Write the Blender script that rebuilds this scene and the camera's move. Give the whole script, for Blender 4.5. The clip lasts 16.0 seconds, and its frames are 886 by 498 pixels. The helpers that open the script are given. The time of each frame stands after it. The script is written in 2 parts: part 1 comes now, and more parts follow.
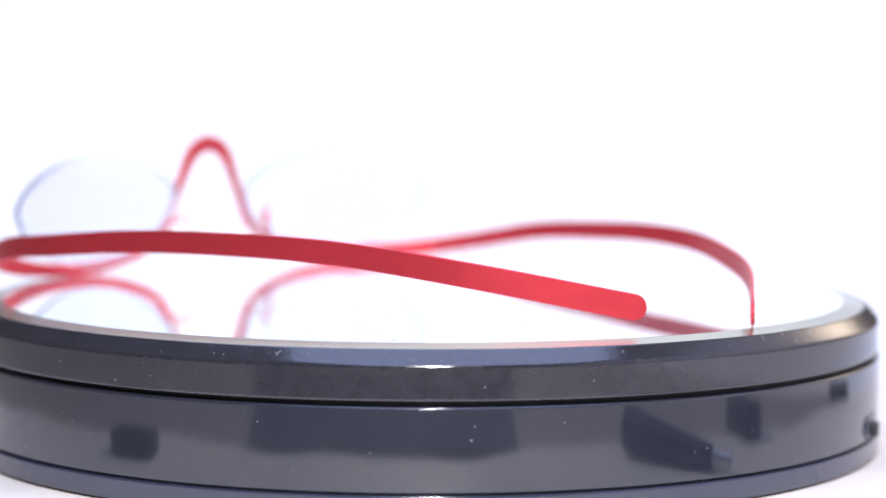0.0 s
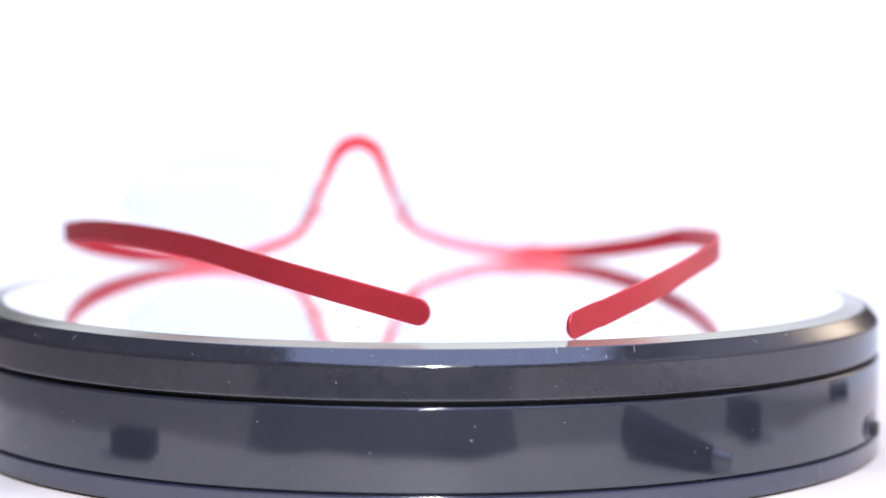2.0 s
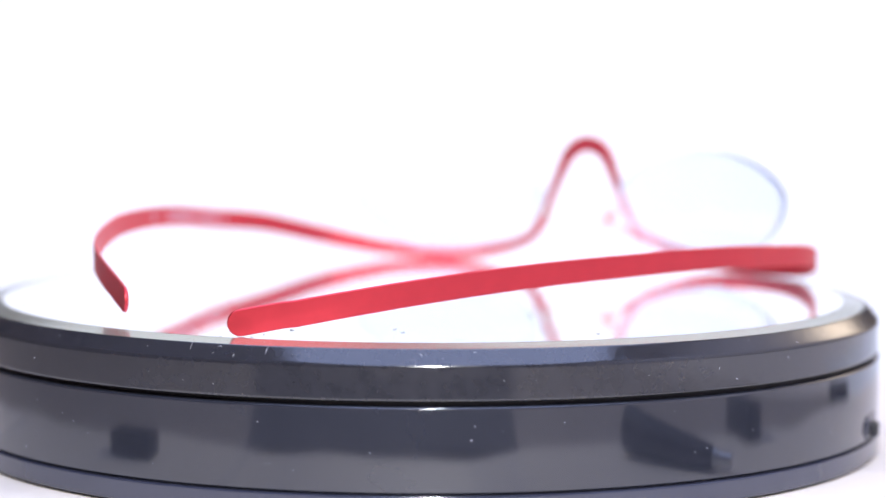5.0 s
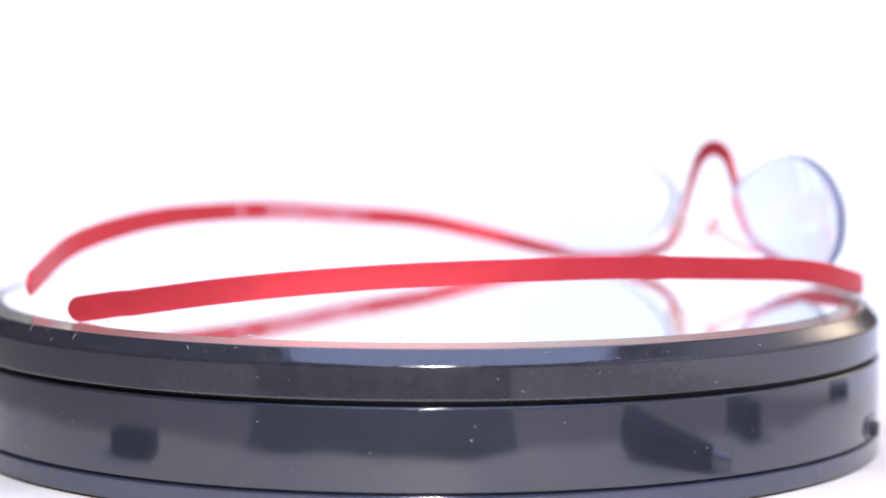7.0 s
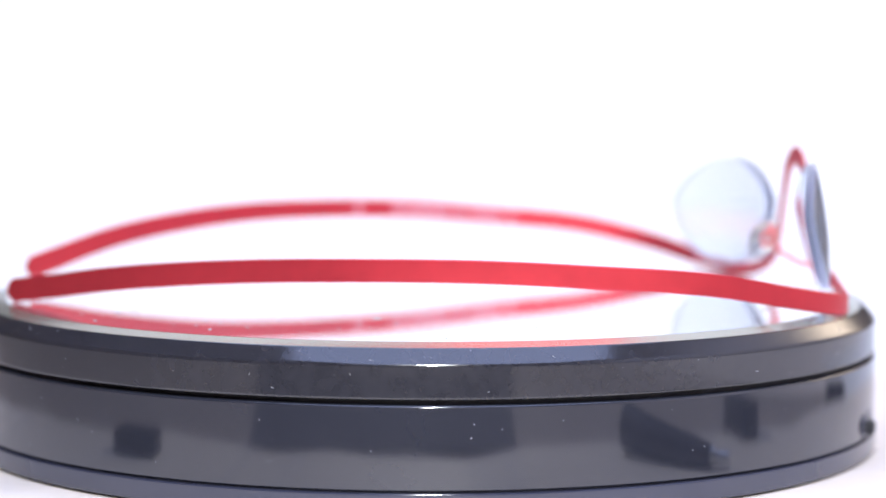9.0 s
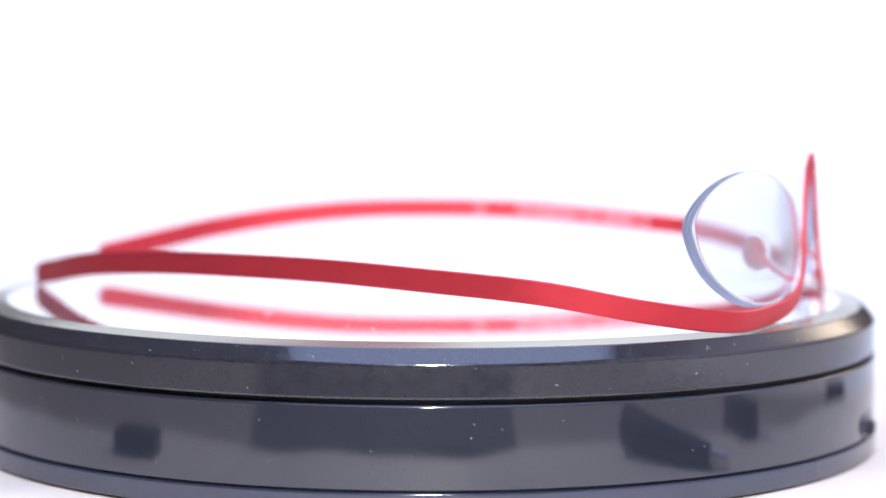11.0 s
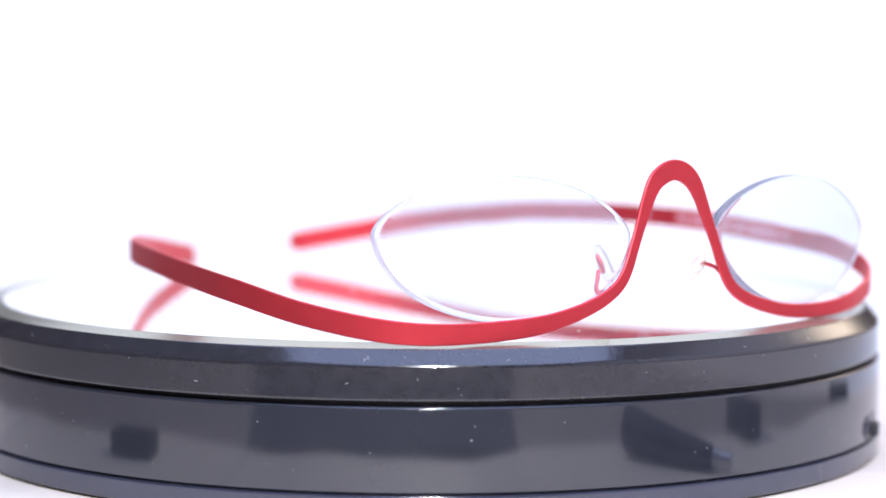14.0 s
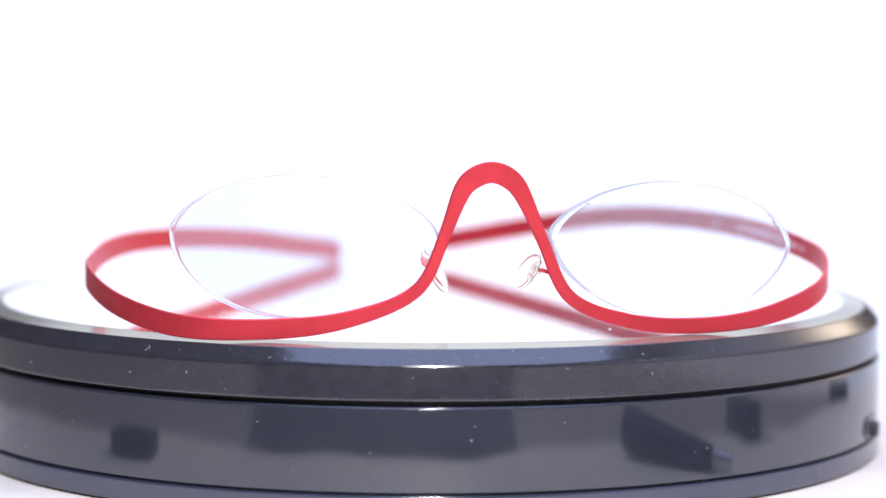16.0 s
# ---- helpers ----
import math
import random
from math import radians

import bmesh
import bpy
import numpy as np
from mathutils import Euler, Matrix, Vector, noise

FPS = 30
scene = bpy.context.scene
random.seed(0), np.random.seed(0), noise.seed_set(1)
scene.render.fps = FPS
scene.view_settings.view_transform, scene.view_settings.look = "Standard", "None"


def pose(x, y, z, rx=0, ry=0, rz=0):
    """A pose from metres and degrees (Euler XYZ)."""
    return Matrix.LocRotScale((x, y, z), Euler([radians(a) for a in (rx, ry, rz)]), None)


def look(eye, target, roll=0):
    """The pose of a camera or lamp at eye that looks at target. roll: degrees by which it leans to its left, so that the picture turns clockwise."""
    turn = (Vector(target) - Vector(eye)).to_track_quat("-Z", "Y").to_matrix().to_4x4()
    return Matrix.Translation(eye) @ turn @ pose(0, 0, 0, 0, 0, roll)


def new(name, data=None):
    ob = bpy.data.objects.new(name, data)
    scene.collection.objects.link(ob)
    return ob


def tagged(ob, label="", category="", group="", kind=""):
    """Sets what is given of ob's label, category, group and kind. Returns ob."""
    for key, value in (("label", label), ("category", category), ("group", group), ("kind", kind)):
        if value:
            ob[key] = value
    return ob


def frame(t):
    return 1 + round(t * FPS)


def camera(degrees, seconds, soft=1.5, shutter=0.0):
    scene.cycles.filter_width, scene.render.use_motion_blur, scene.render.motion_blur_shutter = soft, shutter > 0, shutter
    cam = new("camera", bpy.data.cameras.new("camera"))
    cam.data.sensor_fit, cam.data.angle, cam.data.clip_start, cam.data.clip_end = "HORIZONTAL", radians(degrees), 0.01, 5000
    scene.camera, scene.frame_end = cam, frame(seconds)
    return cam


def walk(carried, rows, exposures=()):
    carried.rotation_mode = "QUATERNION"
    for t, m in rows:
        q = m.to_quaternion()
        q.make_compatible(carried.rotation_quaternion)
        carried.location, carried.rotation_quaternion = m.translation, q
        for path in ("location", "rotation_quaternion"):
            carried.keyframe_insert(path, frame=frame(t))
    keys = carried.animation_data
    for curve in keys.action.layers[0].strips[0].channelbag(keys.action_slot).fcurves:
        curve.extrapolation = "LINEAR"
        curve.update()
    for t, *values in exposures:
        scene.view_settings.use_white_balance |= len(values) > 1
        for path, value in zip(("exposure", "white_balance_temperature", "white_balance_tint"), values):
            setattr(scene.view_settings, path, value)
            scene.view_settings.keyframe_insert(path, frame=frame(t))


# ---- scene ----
# The scene: upside-down red half-eye glasses turning on a mirrored display turntable
R = 0.09          # unit of the turntable, about its outer radius
EYE = Vector((0.0, -0.4615, 0.0455))
AHEAD = Vector((0.00829, 0.99684, -0.07905))
BACK = 0.0040     # slide of the camera while it focuses further back
cam = camera(21.62, 16.0, soft=1.5)
cam.data.dof.use_dof = True
cam.data.dof.focus_distance = 0.389
cam.data.dof.aperture_fstop = 9.0
cam.data.dof.aperture_blades = 7


def eye_at(back):
    e = EYE - AHEAD * back
    return look(e, e + AHEAD, 0.23)


walk(cam, [(0, eye_at(0)), (8.1, eye_at(0)), (8.5, eye_at(BACK)), (12.0, eye_at(BACK)), (12.4, eye_at(0)), (16, eye_at(0))],
     exposures=[(0, 0.0), (16, 0.0)])


# ---- light ----
def area_lamp(name, eye, target, width, depth, watts, colour, shape="ELLIPSE"):
    data = bpy.data.lights.new(name, "AREA")
    data.shape, data.size, data.size_y, data.energy, data.color = shape, width, depth, watts, colour
    ob = new(name, data)
    ob.matrix_world = look(eye, target)
    return ob


world = bpy.data.worlds.new("room_air")
scene.world = world
world.use_nodes = True
world.node_tree.nodes["Background"].inputs[0].default_value = (1.0, 0.98, 0.95, 1)
world.node_tree.nodes["Background"].inputs[1].default_value = 0.02
area_lamp("overhead_softbox", (0.20, -0.22, 1.00), (0.66, -0.18, 0), 1.80, 1.15, 19.0, (0.46, 0.57, 1.0), "RECTANGLE")
area_lamp("front_lamp", (0.026, -0.70, 0.40), (0.0, 0.0, 0.0), 0.035, 0.06, 5.8, (0.97, 0.98, 1.0))
# two added fills, out of view above, that brighten the paper to white
area_lamp("backdrop_fill_left", (-0.10, 0.25, 0.45), (-0.11, 0.64, 0.18), 0.24, 0.2, 0.84, (1.0, 0.98, 0.93))
area_lamp("backdrop_fill_right", (0.13, 0.25, 0.45), (0.13, 0.64, 0.18), 0.24, 0.2, 0.85, (1.0, 0.98, 0.93))
# added fill, not a fitting of the room: brightens the east wall for reflections
area_lamp("wall_fill", (0.80, 1.0, 0.60), (1.05, 1.0, 0.60), 0.5, 0.5, 7.0, (1.0, 0.92, 0.82))


# ---- materials ----
def material(name, colour, rough=0.5, metal=0.0, vary=0.0, scale=200.0, bump=0.0, bump_scale=800.0, ior=1.5, coat=0.0, rough_vary=0.0):
    m = bpy.data.materials.new(name)
    m.use_nodes = True
    nt = m.node_tree
    b = nt.nodes["Principled BSDF"]
    b.inputs["Base Color"].default_value = (*colour, 1)
    b.inputs["Roughness"].default_value = rough
    b.inputs["Metallic"].default_value = metal
    b.inputs["IOR"].default_value = ior
    b.inputs["Coat Weight"].default_value = coat
    b.inputs["Coat Roughness"].default_value = 0.32
    co = nt.nodes.new("ShaderNodeTexCoord")
    if vary or rough_vary:
        n = nt.nodes.new("ShaderNodeTexNoise")
        n.inputs["Scale"].default_value, n.inputs["Detail"].default_value = scale, 6
        nt.links.new(co.outputs["Object"], n.inputs["Vector"])
        if vary:
            r = nt.nodes.new("ShaderNodeMapRange")
            r.inputs["To Min"].default_value, r.inputs["To Max"].default_value = 1 - vary, 1 + vary
            nt.links.new(n.outputs["Fac"], r.inputs["Value"])
            h = nt.nodes.new("ShaderNodeHueSaturation")
            h.inputs["Color"].default_value = (*colour, 1)
            nt.links.new(r.outputs["Result"], h.inputs["Value"])
            nt.links.new(h.outputs["Color"], b.inputs["Base Color"])
        if rough_vary:
            r = nt.nodes.new("ShaderNodeMapRange")
            r.inputs["To Min"].default_value, r.inputs["To Max"].default_value = max(0, rough - rough_vary), rough + rough_vary
            nt.links.new(n.outputs["Fac"], r.inputs["Value"])
            nt.links.new(r.outputs["Result"], b.inputs["Roughness"])
    if bump:
        n = nt.nodes.new("ShaderNodeTexNoise")
        n.inputs["Scale"].default_value, n.inputs["Detail"].default_value = bump_scale, 4
        nt.links.new(co.outputs["Object"], n.inputs["Vector"])
        u = nt.nodes.new("ShaderNodeBump")
        u.inputs["Strength"].default_value, u.inputs["Distance"].default_value = bump, 0.0005
        nt.links.new(n.outputs["Fac"], u.inputs["Height"])
        nt.links.new(u.outputs["Normal"], b.inputs["Normal"])
    return m


def clear(name, colour, ior, rough=0.0):
    m = bpy.data.materials.new(name)
    m.use_nodes = True
    b = m.node_tree.nodes["Principled BSDF"]
    b.inputs["Base Color"].default_value = (*colour, 1)
    b.inputs["Roughness"].default_value = rough
    b.inputs["IOR"].default_value = ior
    b.inputs["Transmission Weight"].default_value = 1.0
    return m


def coated(name, tint, gloss, haze, ior=1.5, film_colour=(0.88, 0.92, 1.0)):
    """Clear glass with a mirror-like bluish coating and a slight film of dust."""
    m = bpy.data.materials.new(name)
    m.use_nodes = True
    nt = m.node_tree
    nt.nodes.remove(nt.nodes["Principled BSDF"])
    glass, shine, film = (nt.nodes.new("ShaderNodeBsdf" + k) for k in ("Glass", "Glossy", "Diffuse"))
    glass.inputs["Color"].default_value, glass.inputs["IOR"].default_value, glass.inputs["Roughness"].default_value = (*tint, 1), ior, 0.0
    shine.inputs["Color"].default_value, shine.inputs["Roughness"].default_value = (0.80, 0.88, 1.0, 1), 0.05
    film.inputs["Color"].default_value = (*film_colour, 1)
    one, two = nt.nodes.new("ShaderNodeMixShader"), nt.nodes.new("ShaderNodeMixShader")
    one.inputs[0].default_value, two.inputs[0].default_value = gloss, haze
    nt.links.new(glass.outputs[0], one.inputs[1])
    nt.links.new(shine.outputs[0], one.inputs[2])
    nt.links.new(one.outputs[0], two.inputs[1])
    nt.links.new(film.outputs[0], two.inputs[2])
    nt.links.new(two.outputs[0], nt.nodes["Material Output"].inputs["Surface"])
    return m


PAPER = material("white_paper", (0.82, 0.81, 0.79), 0.8, vary=0.03, scale=40, bump=0.15, bump_scale=900)
MAT_PAPER = material("pale_cloth", (0.88, 0.79, 0.69), 0.6, vary=0.05, scale=60, bump=0.15, bump_scale=700)
TABLE = material("worn_table_top", (0.42, 0.36, 0.31), 0.5, vary=0.2, scale=14, bump=0.2, bump_scale=120)
WALL = material("room_wall_paint", (0.40, 0.34, 0.30), 0.8, vary=0.06, scale=5)
# lighter copy of the wall colour: the warm light on the east side is painted in
LIT_WALL = material("lit_wall_paint", (0.84, 0.74, 0.64), 0.8, vary=0.05, scale=5)
CEILING = material("ceiling_paint", (0.70, 0.70, 0.72), 0.9, vary=0.03, scale=4)
FLOOR = material("room_floor_vinyl", (0.25, 0.22, 0.19), 0.5, vary=0.15, scale=9)
BLACK = material("black_glossy_plastic", (0.026, 0.028, 0.040), 0.085, vary=0.15, scale=60, bump=0.02, bump_scale=40, ior=1.85, rough_vary=0.05)
SCUFFED = material("scuffed_black_plastic", (0.028, 0.028, 0.036), 0.115, vary=0.30, scale=420, bump=0.035, bump_scale=700, ior=1.80, rough_vary=0.09)
BASE = material("blue_black_plastic", (0.042, 0.046, 0.076), 0.12, vary=0.12, scale=60, bump=0.02, bump_scale=40, ior=1.8, rough_vary=0.05)
DARK = material("dark_seam_plastic", (0.030, 0.026, 0.026), 0.45)
RUBBER = material("black_matt_plastic", (0.02, 0.02, 0.024), 0.45, vary=0.2, scale=300, bump=0.1)
MIRROR = material("silvered_mirror", (0.93, 0.94, 0.91), 0.015, 0.86, vary=0.02, scale=30)
GLASS_EDGE = material("mirror_bevel", (0.36, 0.37, 0.29), 0.18, 0.6, vary=0.06, scale=90)
RED = material("red_anodised_metal", (0.77, 0.056, 0.074), 0.47, 0.78, vary=0.08, scale=350, bump=0.05, bump_scale=1500, rough_vary=0.07, coat=0.2)
PRINT = material("pale_printing", (0.80, 0.38, 0.44), 0.6, vary=0.1, scale=900)
LENS = coated("spectacle_lens", (0.932, 0.957, 0.990), 0.03, 0.08)
LENS_EDGE = clear("ground_lens_edge", (0.74, 0.75, 0.88), 1.3, 0.5)
PAD = coated("silicone_nose_pad", (0.98, 0.96, 0.93), 0.03, 0.07, 1.06, (0.95, 0.88, 0.78))
# near-black of the sheet that stands in for a shadowed tripod base
DARK_SHEET = material("dark_sheet_matt", (0.075, 0.07, 0.075), 0.95, vary=0.2, scale=90)
STEEL = material("brushed_steel", (0.95, 0.95, 0.94), 0.22, 1.0, vary=0.05, scale=500)
# pale colour of an added sheet that brightens the right-hand reflections
BOUNCE = material("beige_bounce_card", (0.86, 0.77, 0.68), 0.7, vary=0.06, scale=30, bump=0.1, bump_scale=500)
DUST = material("white_dust", (0.45, 0.45, 0.47), 0.9, vary=0.1, scale=900)


# ---- building helpers ----
def part(name, bm, mat, parent=None, label="", smooth=40):
    me = bpy.data.meshes.new(name)
    bmesh.ops.recalc_face_normals(bm, faces=bm.faces)
    bm.to_mesh(me)
    bm.free()
    me.materials.append(mat)
    if smooth:
        for p in me.polygons:
            p.use_smooth = True
        me.set_sharp_from_angle(angle=radians(smooth))
    ob = new(name, me)
    ob.parent = parent
    if label:
        tagged(ob, label)
    return ob


def lathe(profile, steps=240):
    """A solid of revolution about z; the profile runs in (radius, height), and closes when it ends where it began."""
    bm = bmesh.new()
    rings = []
    for r, z in profile:
        if r < 1e-7:
            rings.append([bm.verts.new((0, 0, z))])
        else:
            rings.append([bm.verts.new((r * math.cos(2 * math.pi * i / steps), r * math.sin(2 * math.pi * i / steps), z)) for i in range(steps)])
    for a, b in zip(rings, rings[1:]):
        for i in range(steps):
            j = (i + 1) % steps
            q = [a[i % len(a)], a[j % len(a)], b[j % len(b)], b[i % len(b)]]
            q = list(dict.fromkeys(q))
            if len(q) > 2:
                bm.faces.new(q)
    return bm


def box(x, y, z, bevel=0.0, segments=2, at=(0, 0, 0)):
    bm = bmesh.new()
    bmesh.ops.create_cube(bm, size=1, matrix=Matrix.Translation(at) @ Matrix.Diagonal((x, y, z, 1)))
    if bevel:
        bmesh.ops.bevel(bm, geom=bm.edges[:], offset=bevel, segments=segments, affect="EDGES", profile=0.5)
    return bm


def smooth_line(points, n=12):
    """A Catmull-Rom line through the points."""
    p = [Vector(q) for q in points]
    p = [2 * p[0] - p[1], *p, 2 * p[-1] - p[-2]]
    out = []
    for a, b, c, d in zip(p, p[1:], p[2:], p[3:]):
        for i in range(n):
            u = i / n
            out.append(0.5 * (2 * b + (c - a) * u + (2 * a - 5 * b + 4 * c - d) * u * u + (3 * b - a - 3 * c + d) * u ** 3))
    return out + [p[-2]]


def tube(line, radius, steps=10):
    bm = bmesh.new()
    rings = []
    side = Vector((0.3, 0.2, 1))
    for i, p in enumerate(line):
        t = (line[min(i + 1, len(line) - 1)] - line[max(i - 1, 0)]).normalized()
        u = t.cross(side).normalized()
        v = t.cross(u)
        r = radius(i / (len(line) - 1)) if callable(radius) else radius
        rings.append([bm.verts.new(p + r * (u * math.cos(2 * math.pi * k / steps) + v * math.sin(2 * math.pi * k / steps))) for k in range(steps)])
    for a, b in zip(rings, rings[1:]):
        for k in range(steps):
            bm.faces.new((a[k], a[(k + 1) % steps], b[(k + 1) % steps], b[k]))
    bm.faces.new(rings[0])
    bm.faces.new(rings[-1])
    return bm


# ---- setting ----
TABLE_Z = -0.0302
tagged(part("table_top", box(1.5, 1.3, 0.03, 0.004, at=(0, -0.02, TABLE_Z - 0.0165)), TABLE), "brown worn table top under the display", "table", kind="structure")


def backdrop():
    bm = bmesh.new()
    line = [(-0.12, TABLE_Z), (0.40, TABLE_Z)]
    line += [(0.40 + 0.22 * math.sin(a), TABLE_Z + 0.22 - 0.22 * math.cos(a)) for a in [math.pi / 2 * i / 16 for i in range(1, 17)]]
    line += [(0.625, 1.15)]
    thick = 0.0008
    low, top = [], []
    for x, front in ((-0.208, 0.06), (0.228, 0.02)):
        row = [(front, TABLE_Z)] + line[1:]
        low.append([bm.verts.new((x, y, z)) for y, z in row])
        top.append([bm.verts.new((x, y - thick * min(1, max(0, (y - 0.4) / 0.2)), z + (thick if z < 1.1 else 0))) for y, z in row])
    n = len(line)
    for i in range(n - 1):
        bm.faces.new((low[0][i], low[1][i], low[1][i + 1], low[0][i + 1]))
        bm.faces.new((top[0][i], top[0][i + 1], top[1][i + 1], top[1][i]))
        for s in (0, 1):
            bm.faces.new((low[s][i], low[s][i + 1], top[s][i + 1], top[s][i]))
    for i in (0, n - 1):
        bm.faces.new((low[0][i], top[0][i], top[1][i], low[1][i]))
    return bm


tagged(part("backdrop", backdrop(), PAPER), "white paper sweep curving up behind the turntable", "backdrop", kind="structure")
tagged(part("floor", box(3.25, 4.2, 0.05, at=(-0.475, 0, -0.80)), FLOOR), "dark floor of the room", "floor", kind="structure")
tagged(part("ceiling", box(3.25, 4.2, 0.05, at=(-0.475, 0, 1.75)), CEILING), "pale room ceiling", "ceiling", kind="structure")
for name, sx, sy, x, y in (("wall_north", 3.25, 0.1, -0.475, 2.1), ("wall_south", 3.25, 0.1, -0.475, -2.1), ("wall_east", 0.1, 4.1, 1.10, 0), ("wall_west", 0.1, 4.1, -2.1, 0)):
    tagged(part(name, box(sx, sy, 2.55, at=(x, y, 0.475)), LIT_WALL if name == "wall_east" else WALL), "plain pale wall of the room", "wall", kind="structure")
bm = lathe([(0, TABLE_Z + 0.0008), (0.1535, TABLE_Z + 0.0008), (0.1545, TABLE_Z + 0.0014), (0.1540, TABLE_Z + 0.0018), (0, TABLE_Z + 0.0018)], 180)
for v in bm.verts:
    a = math.atan2(v.co.y, v.co.x)
    k = 1 + 0.030 * math.sin(5 * a + 0.6) + 0.022 * math.sin(11 * a + 2.1) + 0.010 * math.sin(23 * a)
    v.co.x, v.co.y = v.co.x * k, v.co.y * k
tagged(part("round_mat", bm, MAT_PAPER), "round beige cloth mat with an uneven edge", "mat")
MAT_Z = TABLE_Z + 0.0018


# ---- turntable ----
def at_scale(profile):
    return [(r * R, z * R) for r, z in profile]


turntable = tagged(new("turntable"), "glossy black display turntable with a mirrored top", "turntable")
part("body", lathe(at_scale([(0.0, -0.122), (0.955, -0.122), (0.957, -0.1085), (0.982, -0.1078), (0.9915, -0.1080), (0.9945, -0.1090), (0.9958, -0.1108), (0.996, -0.1122), (0.996, -0.1135), (0.996, -0.2595),
                             (0.996, -0.2610), (0.996, -0.2635), (0.9935, -0.2660), (0.93, -0.2660), (0.0, -0.2660)])), BLACK, turntable)
part("base", lathe(at_scale([(0.0, -0.2690), (0.9925, -0.2690), (0.9985, -0.2702), (0.9995, -0.2720), (0.9995, -0.2735), (0.9995, -0.3045), (0.9995, -0.3070), (0.9980, -0.3098), (0.9900, -0.3115), (0.965, -0.3130), (0.60, -0.3130), (0, -0.3130)])), BASE, turntable)
part("seam", lathe(at_scale([(0.0, -0.2659), (0.988, -0.2659), (0.988, -0.2691), (0, -0.2691)])), DARK, turntable)
for k in range(4):
    a = math.pi / 4 + k * math.pi / 2
    bm = lathe([(0, MAT_Z), (0.0055, MAT_Z), (0.006, MAT_Z + 0.0001), (0.006, -0.313 * R + 0.0003), (0, -0.313 * R + 0.0003)], 24)
    bmesh.ops.translate(bm, verts=bm.verts, vec=(0.06 * math.cos(a), 0.06 * math.sin(a), 0))
    part("rubber_foot", bm, RUBBER, turntable)

platter = part("platter", lathe(at_scale([(0.0, -0.030), (0.962, -0.030), (0.9665, -0.0075), (0.9685, -0.0055), (0.9712, -0.0064), (0.9720, -0.0073), (0.9900, -0.0290), (0.9912, -0.0304),
                                          (0.9931, -0.0335), (0.9940, -0.0370), (0.9940, -0.0385), (0.9940, -0.0930), (0.9940, -0.0948), (0.9930, -0.0972), (0.9910, -0.0982), (0.93, -0.0982), (0, -0.0982)])), SCUFFED, turntable)
part("spindle", lathe(at_scale([(0.0, -0.0981), (0.972, -0.0981), (0.972, -0.1079), (0.95, -0.1090), (0.95, -0.1221), (0, -0.1221)])), DARK, turntable)
part("mirror", lathe(at_scale([(0.0, -0.029), (0.918, -0.029), (0.918, 0.0), (0.0, 0.0)])), MIRROR, platter, "silvered mirror disc", smooth=20)
part("mirror_bevel", lathe(at_scale([(0.9185, -0.029), (0.9615, -0.029), (0.9640, -0.0085), (0.9625, -0.0062), (0.9600, -0.0059), (0.9215, -0.0005), (0.9205, -0.0003), (0.9185, -0.0003), (0.9185, -0.029)])), GLASS_EDGE, platter, "bevelled greenish glass edge", smooth=20)

# slide switch on the side of the body: a pale plate, a dark slot and a knob
turn = Matrix.Rotation(radians(-21), 4, "Z")
bm = box(0.0010, 0.0086, 0.0044, 0.0003, at=(0.996 * R - 0.0003, 0, -0.2375 * R))
bm.transform(turn)
switch = part("switch_plate", bm, BASE, turntable, "blue-black switch plate")
bm = box(0.0008, 0.0056, 0.0028, 0.0002, at=(0.996 * R - 0.0001, 0.0002, -0.2400 * R))
bm.transform(turn)
part("switch_slot", bm, RUBBER, switch, "dark slot")
bm = box(0.0026, 0.0026, 0.0026, 0.0004, at=(0.996 * R + 0.0003, -0.0004, -0.2440 * R))
bm.transform(turn)
part("switch_knob", bm, RUBBER, switch, "black ridged knob")


# ---- spectacles ----
glasses = tagged(new("eyeglasses"), "upside-down red metal half-eye glasses with clear lenses", "glasses")
TEMPLE_A = [(-0.175, -0.871, 0.0518), (-0.407, -0.656, 0.110), (-0.550, -0.415, 0.144), (-0.652, -0.175, 0.152), (-0.722, 0.075, 0.145), (-0.763, 0.308, 0.124), (-0.753, 0.518, 0.102)]
TEMPLE_B = [(0.093, -0.905, 0.024), (0.322, -0.677, 0.072), (0.482, -0.444, 0.097), (0.609, -0.216, 0.108), (0.684, 0.016, 0.109), (0.723, 0.240, 0.099), (0.736, 0.453, 0.083)]
FRONT_A = [(-0.683, 0.690, 0.062), (-0.545, 0.788, 0.027), (-0.398, 0.832, 0.0158), (-0.264, 0.854, 0.029), (-0.150, 0.861, 0.075), (-0.098, 0.859, 0.179), (-0.0585, 0.858, 0.270), (-0.031, 0.859, 0.2990)]
FRONT_B = [(0.679, 0.645, 0.048), (0.568, 0.783, 0.0225), (0.412, 0.838, 0.0205), (0.269, 0.866, 0.039), (0.142, 0.867, 0.090), (0.089, 0.860, 0.186), (0.0575, 0.860, 0.273), (0.031, 0.860, 0.2995)]
APEX = [(0.0, 0.860, 0.3095)]


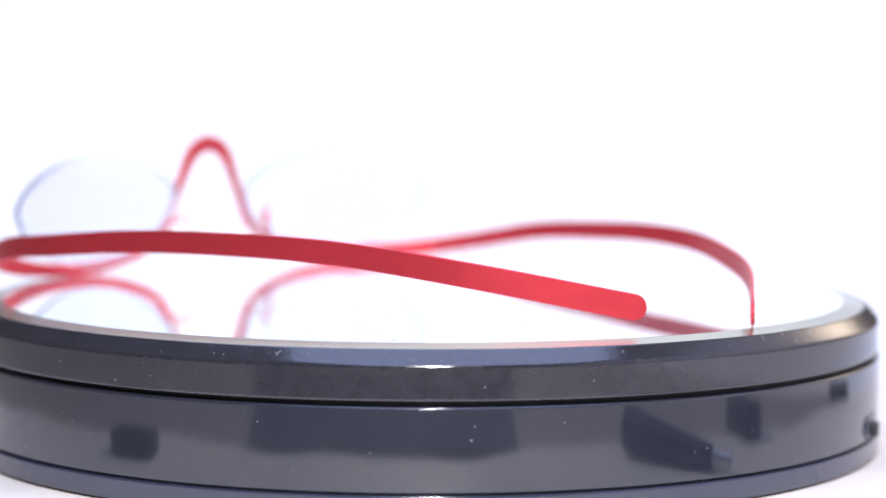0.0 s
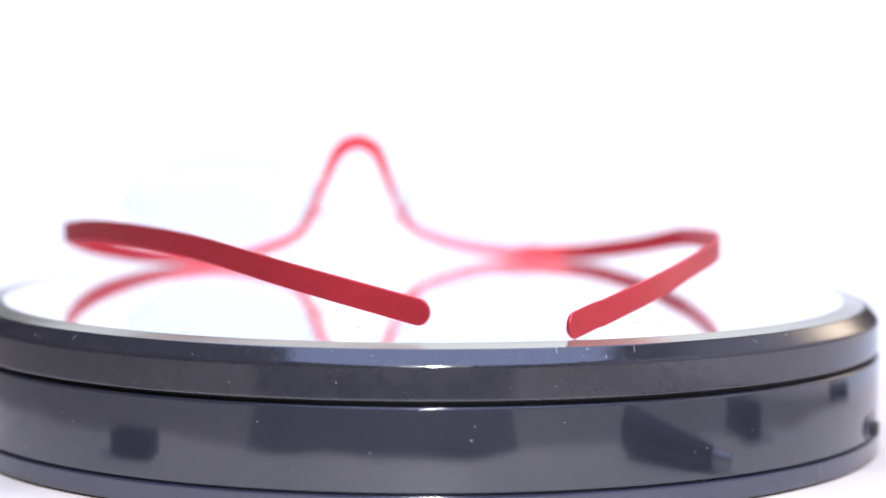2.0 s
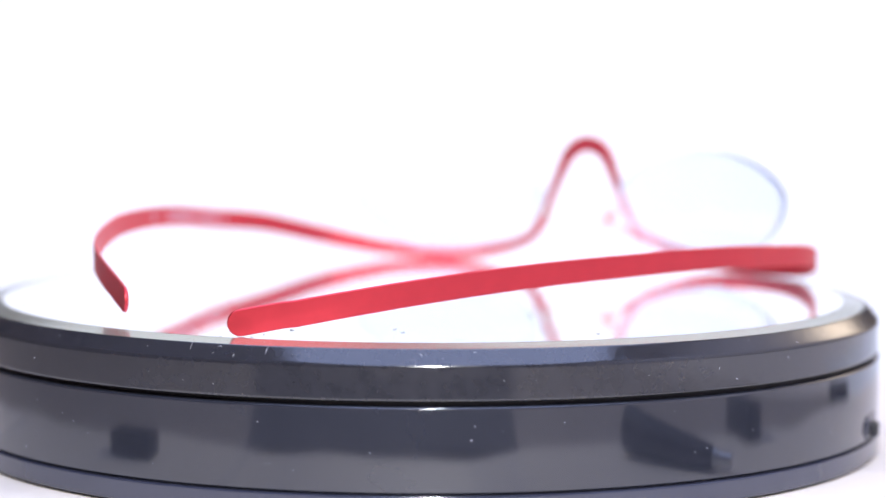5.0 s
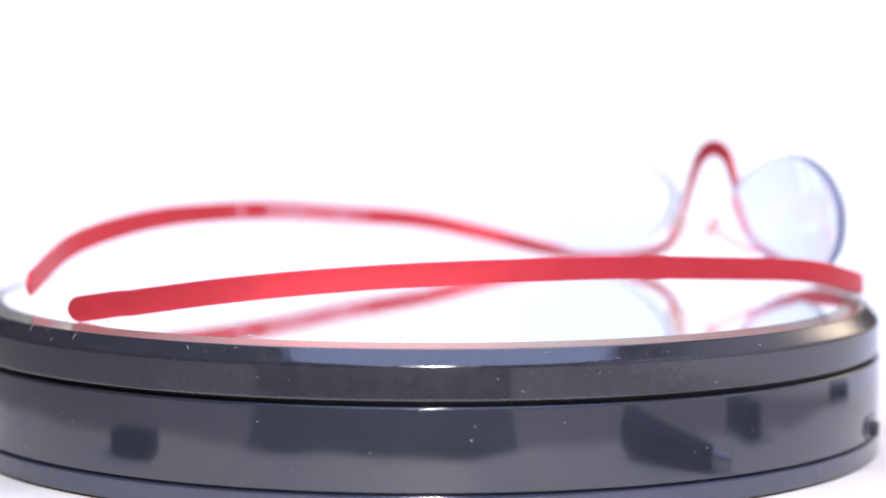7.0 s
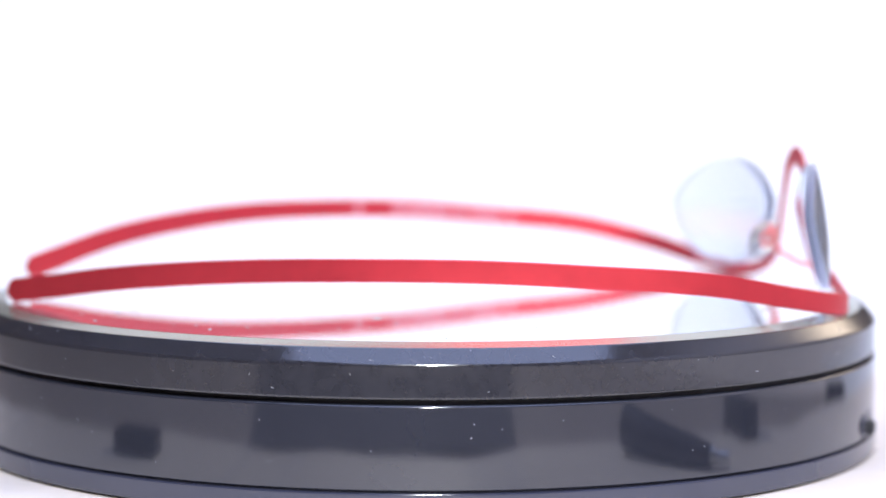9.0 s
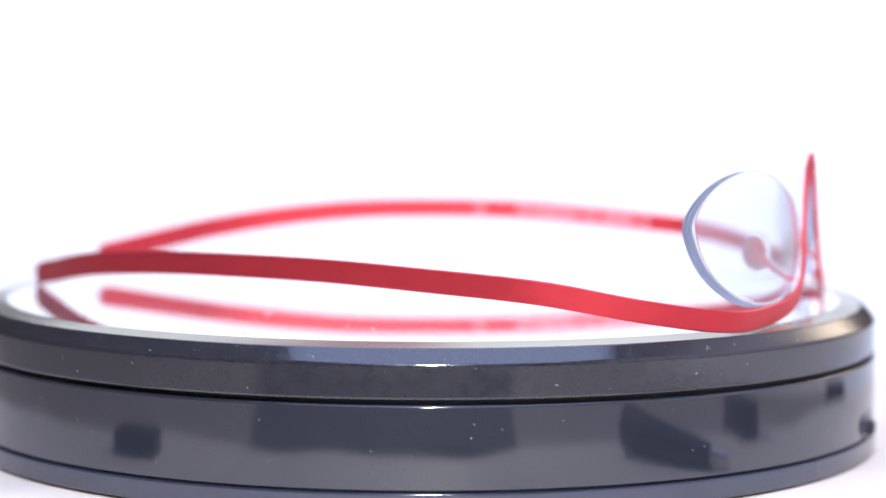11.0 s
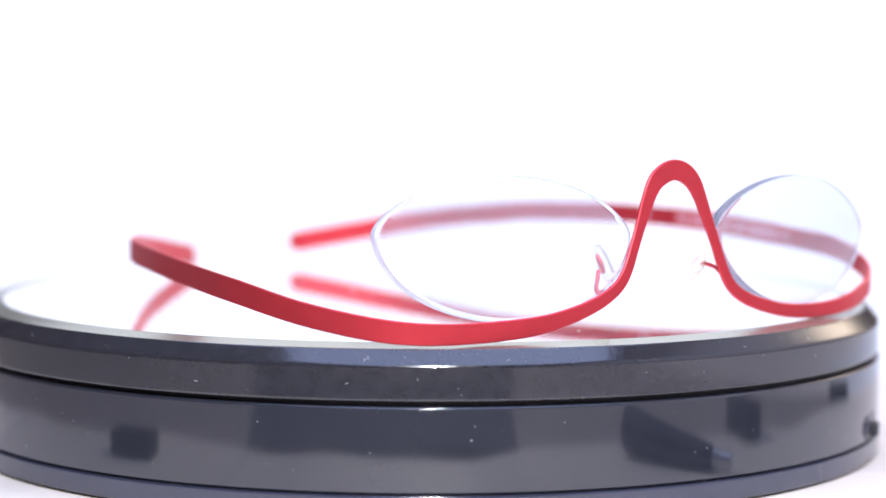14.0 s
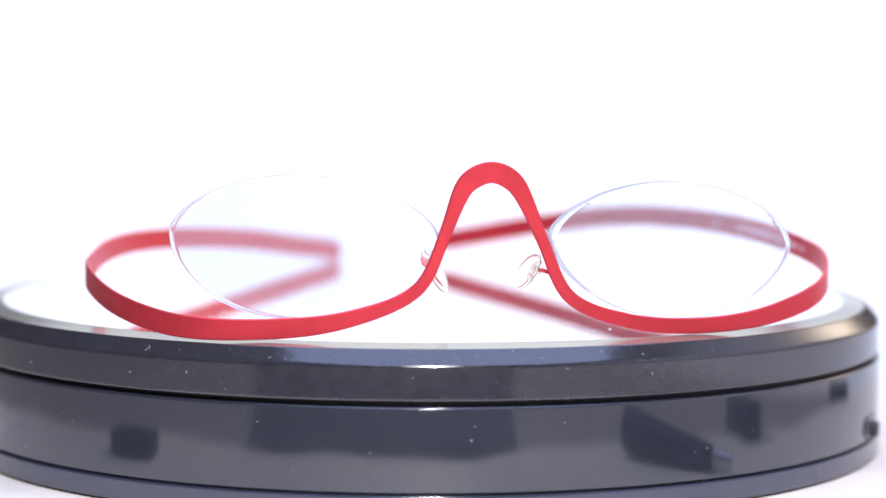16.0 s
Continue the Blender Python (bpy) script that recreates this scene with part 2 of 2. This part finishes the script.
def ribbon(line, facing, widths, thick=0.0075, round_end=False):
    """A flat metal strip along a line. facing: the way its flat side looks; widths: its height, at each point of the line."""
    bm = bmesh.new()
    rings = []
    n = len(line)
    for i, p in enumerate(line):
        t = (line[min(i + 1, n - 1)] - line[max(i - 1, 0)]).normalized()
        f = facing[i]
        w = t.cross(f).normalized()
        f = w.cross(t).normalized()
        h, d, c = widths[i] / 2, thick / 2, thick * 0.28
        ring = [(h, d - c), (h - c, d), (c - h, d), (-h, d - c), (-h, c - d), (c - h, -d), (h - c, -d), (h, c - d)]
        rings.append([bm.verts.new((p + w * u + f * v) * R) for u, v in ring])
    for a, b in zip(rings, rings[1:]):
        for k in range(8):
            bm.faces.new((a[k], a[(k + 1) % 8], b[(k + 1) % 8], b[k]))
    bm.faces.new(rings[0])
    bm.faces.new(rings[-1])
    return bm


line = smooth_line(TEMPLE_A + FRONT_A + APEX + FRONT_B[::-1] + TEMPLE_B[::-1], 14)
for p in line:
    p.z -= 0.002 * min(1, max(0, (0.5 - p.y) / 0.3)) if p.z > 0.04 else 0
for _ in range(40):
    line = [line[i] if abs(p.x) > 0.10 or p.y < 0.6 else 0.25 * line[i - 1] + 0.5 * p + 0.25 * line[i + 1] for i, p in enumerate(line)]
n_a, n_all = 14 * len(TEMPLE_A) - 7, len(line)


def flat_side(i):
    p = line[i]
    t = line[min(i + 1, n_all - 1)] - line[max(i - 1, 0)]
    h = Vector((t.y, -t.x, 0))
    side = h.normalized() if h.length > 1e-6 else Vector((0, 1, 0))
    if side.dot(Vector((p.x, p.y, 0))) < 0:
        side = -side
    k = min(1, max(0, (0.30 - abs(p.x)) / 0.14)) if p.y > 0.6 else 0
    return side.lerp(Vector((0, 1, 0)), k).normalized()


def strip_width(i):
    p = line[i]
    if p.y > 0.55:
        x = abs(p.x)
        if x < 0.16:
            k = min(1, max(0, (p.z - 0.10) / 0.20))
            return 0.0245 + (0.0405 - 0.025) * k ** 2 - 0.005 * math.sin(math.pi * k)
        full = 0.0385 if p.x > 0 else 0.0305 + 0.008 * min(1, max(0, (x - 0.5) / 0.2))
        return 0.0245 + (full - 0.0245) * min(1, (x - 0.16) / 0.22) + 0.0055 * min(1, max(0, (x - 0.45) / 0.15))
    return 0.0460 + 0.0050 * min(1, max(0, (-0.2 - p.y) / 0.65))


facing = [flat_side(i) for i in range(n_all)]
widths = [strip_width(i) for i in range(n_all)]
for _ in range(20):
    widths = widths[:1] + [(a + 2 * b + c) / 4 for a, b, c in zip(widths, widths[1:], widths[2:])] + widths[-1:]


def rounded(points, face, wide, first):
    """Shapes the last stretch of a temple into a round tip."""
    wide = list(wide)
    pts = list(points) if first else list(points)[::-1]
    fc = list(face) if first else list(face)[::-1]
    wide = wide if first else wide[::-1]
    w = wide[0]
    d = (pts[0] - pts[1]).normalized()
    tip, tip_face, tip_wide = [], [], []
    for k in range(8, 0, -1):
        s = k / 8
        tip.append(pts[0] + d * (w / 2) * s * 0.98 - d * w * 0.30)
        tip_face.append(fc[0])
        tip_wide.append(w * max(0.10, math.sqrt(max(0, 1 - (s * 0.98) ** 2))))
    keep = [i for i, p in enumerate(pts) if (p - pts[0]).dot(-d) > w * 0.31]
    pts, fc, wide = tip + [pts[i] for i in keep], tip_face + [fc[i] for i in keep], tip_wide + [wide[i] for i in keep]
    return pts, fc, wide


n_b = n_all - n_a
pts, fc, wd = rounded(line[:n_a + 1], facing[:n_a + 1], widths[:n_a + 1], True)
temple_a = part("temple", ribbon(pts, fc, wd), RED, glasses, "red temple with pale printing inside")
pts, fc, wd = rounded(line[n_b - 1:], facing[n_b - 1:], widths[n_b - 1:], False)
temple_b = part("temple", ribbon(pts, fc, wd), RED, glasses)
part("front_frame", ribbon(line[n_a:n_b], facing[n_a:n_b], widths[n_a:n_b]), RED, glasses)


for y0, y1 in ((-0.075, -0.056), (0.026, 0.056), (0.064, 0.175), (0.189, 0.218), (0.232, 0.315), (0.332, 0.352)):
    i = min(range(n_a), key=lambda k: abs(line[k].y - (y0 + y1) / 2))
    t = (line[i + 1] - line[i - 1]).normalized()
    ends = [line[i] + t * ((y - line[i].y) / t.y) for y in (y0, (y0 + y1) / 2, y1)]
    inner = [min(range(n_a), key=lambda k: abs(line[k].y - e.y)) for e in ends]
    bar = [line[k] + (line[k + 1] - line[k]) * ((e.y - line[k].y) / (line[k + 1].y - line[k].y)) - facing[k] * 0.0039 for k, e in zip(inner, ends)]
    part("printed_bar", ribbon(bar, [facing[k] for k in inner], [0.015] * 3, 0.0012), PRINT, temple_a)


LENS_SHAPES = {  # centre; yaw, lean and roll; half width, height over and under the tips; fullness; sag; skew
    1: ((0.3491, 0.8078, 0.1980), 15.170, -0.1593, 1.214, 0.2537, 0.1063, 0.1650, 1.262, 0.990, 0.0349, 0.0075),
    -1: ((0.3665, 0.8115, 0.1773), 11.999, -0.0020, -3.211, 0.2537, 0.1108, 0.1509, 1.304, 1.177, 0.0238, -0.0104)}


def lens_mesh(side):
    """A curved half-eye lens with a thick ground edge and a groove round it; side -1 or 1."""
    centre, yaw, lean, roll, half, over, under, full_over, full_under, sag, skew = LENS_SHAPES[side]
    yaw, roll = radians(yaw), radians(roll)
    along, ahead = Vector((math.cos(yaw), -math.sin(yaw), 0)), Vector((math.sin(yaw), math.cos(yaw), 0))
    up = (Vector((0, 0, 1)) + lean * ahead).normalized()
    out = up.cross(along).normalized()
    if out.y < 0:
        out = -out
    bm = bmesh.new()
    steps, rings = 96, []
    radii = (0.0, 0.25, 0.5, 0.7, 0.85, 0.95, 0.99)
    profile = [(q, 0.008) for q in radii] + [(1.0, 0.0068), (1.0, 0.0010), (0.988, 0.0000), (0.988, -0.0030), (1.0, -0.0040), (1.0, -0.0118)]
    profile += [(q, -0.0130) for q in radii[::-1]]
    for s, d in profile:
        ring = []
        for k in range(1 if s == 0 else steps):
            a = 2 * math.pi * k / steps
            c, w = math.cos(a), math.sin(a)
            v = s * (over * abs(w) ** full_over if w > 0 else -under * abs(w) ** full_under)
            u = s * half * c + skew * v
            u, v = u * math.cos(roll) - v * math.sin(roll), u * math.sin(roll) + v * math.cos(roll)
            q = Vector(centre) + along * u + up * v + out * (d - sag * (u * u + v * v) / half ** 2)
            ring.append(bm.verts.new((q.x * side * R, q.y * R, q.z * R)))
        rings.append(ring)
    for a, b in zip(rings, rings[1:]):
        for k in range(steps):
            j = (k + 1) % steps
            bm.faces.new(list(dict.fromkeys([a[k % len(a)], a[j % len(a)], b[j % len(b)], b[k % len(b)]])))
    return bm


for side in (-1, 1):
    lens = part("lens", lens_mesh(side), LENS, glasses, "clear bluish half-eye lens", smooth=35)
    lens.data.materials.append(LENS_EDGE)
    for face in lens.data.polygons:
        face.material_index = 1 if 6 * 96 <= face.index < 12 * 96 else 0
    lens.visible_shadow = False

# nose pads on thin red wires: frame end, bend, holder, pad; the two are bent differently
PADS = {1: (((0.163, 0.856, 0.072), (0.166, 0.836, 0.070), (0.150, 0.806, 0.084), (0.128, 0.782, 0.101), (0.118, 0.771, 0.114)), (0.106, 0.762, 0.126), (0.090, 0.757, 0.120)),
        -1: (((0.145, 0.860, 0.085), (0.139, 0.846, 0.098), (0.126, 0.836, 0.114), (0.108, 0.830, 0.122), (0.096, 0.827, 0.124)), (0.090, 0.826, 0.122), (0.076, 0.822, 0.122))}
for side in (-1, 1):
    way, hold, middle = ([Vector((side * x, y, z)) * R for x, y, z in PADS[side][0]], *(Vector((side * p[0], p[1], p[2])) * R for p in PADS[side][1:]))
    arm = part("pad_arm", tube(smooth_line(way, 8), 0.0042 * R, 8), RED, glasses, "thin red wire arm")
    tilt = pose(0, 0, 0, -24, side * 24, side * -25)
    loop = [hold + tilt @ (Vector((0, 0.011 * math.cos(a), 0.019 * math.sin(a))) * R) for a in [2 * math.pi * i / 20 for i in range(21)]]
    part("pad_holder", tube(loop, 0.0038 * R, 8), RED if side > 0 else PAD, arm, "small wire loop")
    bm = bmesh.new()
    bmesh.ops.create_uvsphere(bm, u_segments=24, v_segments=14, radius=1)
    bm.transform(Matrix.Translation(middle) @ tilt @ Matrix.Diagonal((0.012 * R, 0.033 * R, 0.050 * R, 1) if side > 0 else (0.010 * R, 0.027 * R, 0.040 * R, 1)))
    pad = part("nose_pad", bm, PAD, glasses, "clear silicone nose pad")
    pad.visible_shadow = False

# ---- things around, mirrored in the black plastic ----
plug = tagged(new("cable_plug"), "short black plug with a steel tip lying on the mat", "plug")
tip, tail = Vector((0.0805, -0.0785, MAT_Z + 0.0022)), Vector((0.0790, -0.1230, MAT_Z + 0.0054))
way = (tail - tip).normalized()
part("barrel", tube([tip + way * d for d in (0.0060, 0.0062, 0.010, 0.016, 0.024, 0.034, 0.0435, 0.044)], lambda u: 0.0018 + 0.0034 * u if u < 0.99 else 0.0040, 24), RUBBER, plug)
part("steel_collar", tube([tip + way * d for d in (0.0044, 0.0047, 0.0059, 0.0061)], lambda u: 0.0021 if 0 < u < 1 else 0.0017, 20), STEEL, plug)
part("steel_tip", tube([tip + way * d for d in (-0.0006, -0.0002, 0.0010, 0.0045)], lambda u: 0.0016 if u > 0 else 0.0011, 20), STEEL, plug, "bright steel tip")
for x, y, w, h, turn_z in ((-0.0965, -0.0905, 0.019, 0.0046, -45), (0.127, -0.081, 0.023, 0.0105, -42), (0.162, 0.006, 0.022, 0.0065, -75)):
    block = part("black_block", box(w, 0.010, h, 0.0008, at=(0, 0, h / 2)), RUBBER)
    block.matrix_world = pose(x, y, MAT_Z + 0.0001 if math.hypot(x, y) < 0.146 else TABLE_Z - 0.0014, 0, 0, turn_z)
    tagged(block, "small black plastic block beside the turntable", "block", "blocks on the mat")
# added dark wedge, seen only mirrored: stands in for tripod base and its shadow
bm = bmesh.new()
outline = [(-0.080, -0.142), (-0.120, -0.196), (-0.200, -0.300), (0.105, -0.318), (0.070, -0.240), (0.045, -0.160), (0.0, -0.168), (-0.045, -0.160)]
low = [bm.verts.new((x, y, TABLE_Z - 0.0013)) for x, y in outline]
top = [bm.verts.new((x * 0.99, y * 0.995, TABLE_Z + 0.0012)) for x, y in outline]
bm.faces.new(top)
bm.faces.new(low[::-1])
for k in range(len(outline)):
    bm.faces.new((low[k], low[(k + 1) % len(outline)], top[(k + 1) % len(outline)], top[k]))
tagged(part("dark_stand_in", bm, DARK_SHEET), "flat dark sheet standing in for tripod base and shadow before the mat", "cloth")

# added bounce sheet: makes the table mirrored at the right look better lit
bm = box(0.36, 0.60, 0.0012, 0.0004, at=(0, 0, 0.0006))
sheet = part("bounce_sheet", bm, BOUNCE)
sheet.matrix_world = pose(0.370, 0.030, TABLE_Z - 0.0013, 0, 0, 8)
tagged(sheet, "beige bounce sheet added flat on the table to brighten reflections", "card")

# ---- dust ----
def dust(name, spots, parent):
    bm = bmesh.new()
    for p, n, size, long in spots:
        t = n.cross(Vector((0.31, 0.22, 0.9) if abs(n.z) < 0.8 else (1, 0, 0))).normalized()
        t = Matrix.Rotation(random.uniform(0, 6.28), 3, n) @ t
        b = n.cross(t)
        k = 6
        top = [bm.verts.new(p + n * size * 0.25 + (t * math.cos(6.2832 * i / k) * long + b * math.sin(6.2832 * i / k)) * size * random.uniform(0.25, 0.5)) for i in range(k)]
        low = [bm.verts.new(v.co - n * size * 0.27) for v in top]
        bm.faces.new(top)
        for i in range(k):
            bm.faces.new((low[i], low[(i + 1) % k], top[(i + 1) % k], top[i]))
    return tagged(part(name, bm, DUST, parent, smooth=0), kind="stuff")


spots = []
for i in range(420):
    r, a = R * 0.91 * math.sqrt(random.random()), random.uniform(0, 6.28)
    spots.append((Vector((r * math.cos(a), r * math.sin(a), 0)), Vector((0, 0, 1)), random.choice((0.00015, 0.0002, 0.0002, 0.0003, 0.00045)), random.choice((1, 1, 2, 4))))
for i in range(70):
    a, z = random.uniform(0, 6.28), random.uniform(-0.088, -0.04) * R
    n = Vector((math.cos(a), math.sin(a), 0))
    spots.append((n * 0.9940 * R + Vector((0, 0, z)), n, random.choice((0.00006, 0.0001, 0.00016)), random.choice((1, 3, 6))))
for i in range(80):
    a, k = random.uniform(0, 6.28), random.uniform(0.1, 0.9)
    n = Vector((0.77 * math.cos(a), 0.77 * math.sin(a), 0.638))
    spots.append((Vector((math.cos(a), math.sin(a), 0)) * (0.9720 + 0.018 * k) * R + Vector((0, 0, (-0.0073 - 0.0217 * k) * R)), n, random.choice((0.00004, 0.00006, 0.00012)), random.choice((3, 8, 16))))
dust("dust", spots, platter)
spots = []
for i in range(60):
    a, z = random.uniform(0, 6.28), random.uniform(-0.245, -0.12) * R
    n = Vector((math.cos(a), math.sin(a), 0))
    spots.append((n * 0.9970 * R + Vector((0, 0, z)), n, random.choice((0.0001, 0.00015, 0.0002)), random.choice((1, 2, 3))))
dust("dust", spots, turntable)


# ---- what turns ----
def motions():
    turns = [(0, 38.83), (0.5, 32.09), (1, 25.26), (1.5, 18.43), (2, 11.52), (2.5, 4.54), (3, -2.43), (3.5, -9.2), (4, -15.84),
             (6.5, -48.28), (7, -54.9), (7.5, -61.51), (8, -68.26), (8.5, -74.92), (9, -81.47), (11.5, -113.67), (12, -120.11), (12.5, -126.73),
             (13, -133.22), (13.5, -139.73), (14, -146.29), (14.5, -152.6), (15, -158.94), (15.5, -165.24), (16, -171.66)]
    for thing in (glasses, platter):
        walk(thing, [(t, pose(0, 0, 0, 0, 0, a)) for t, a in turns])


motions()
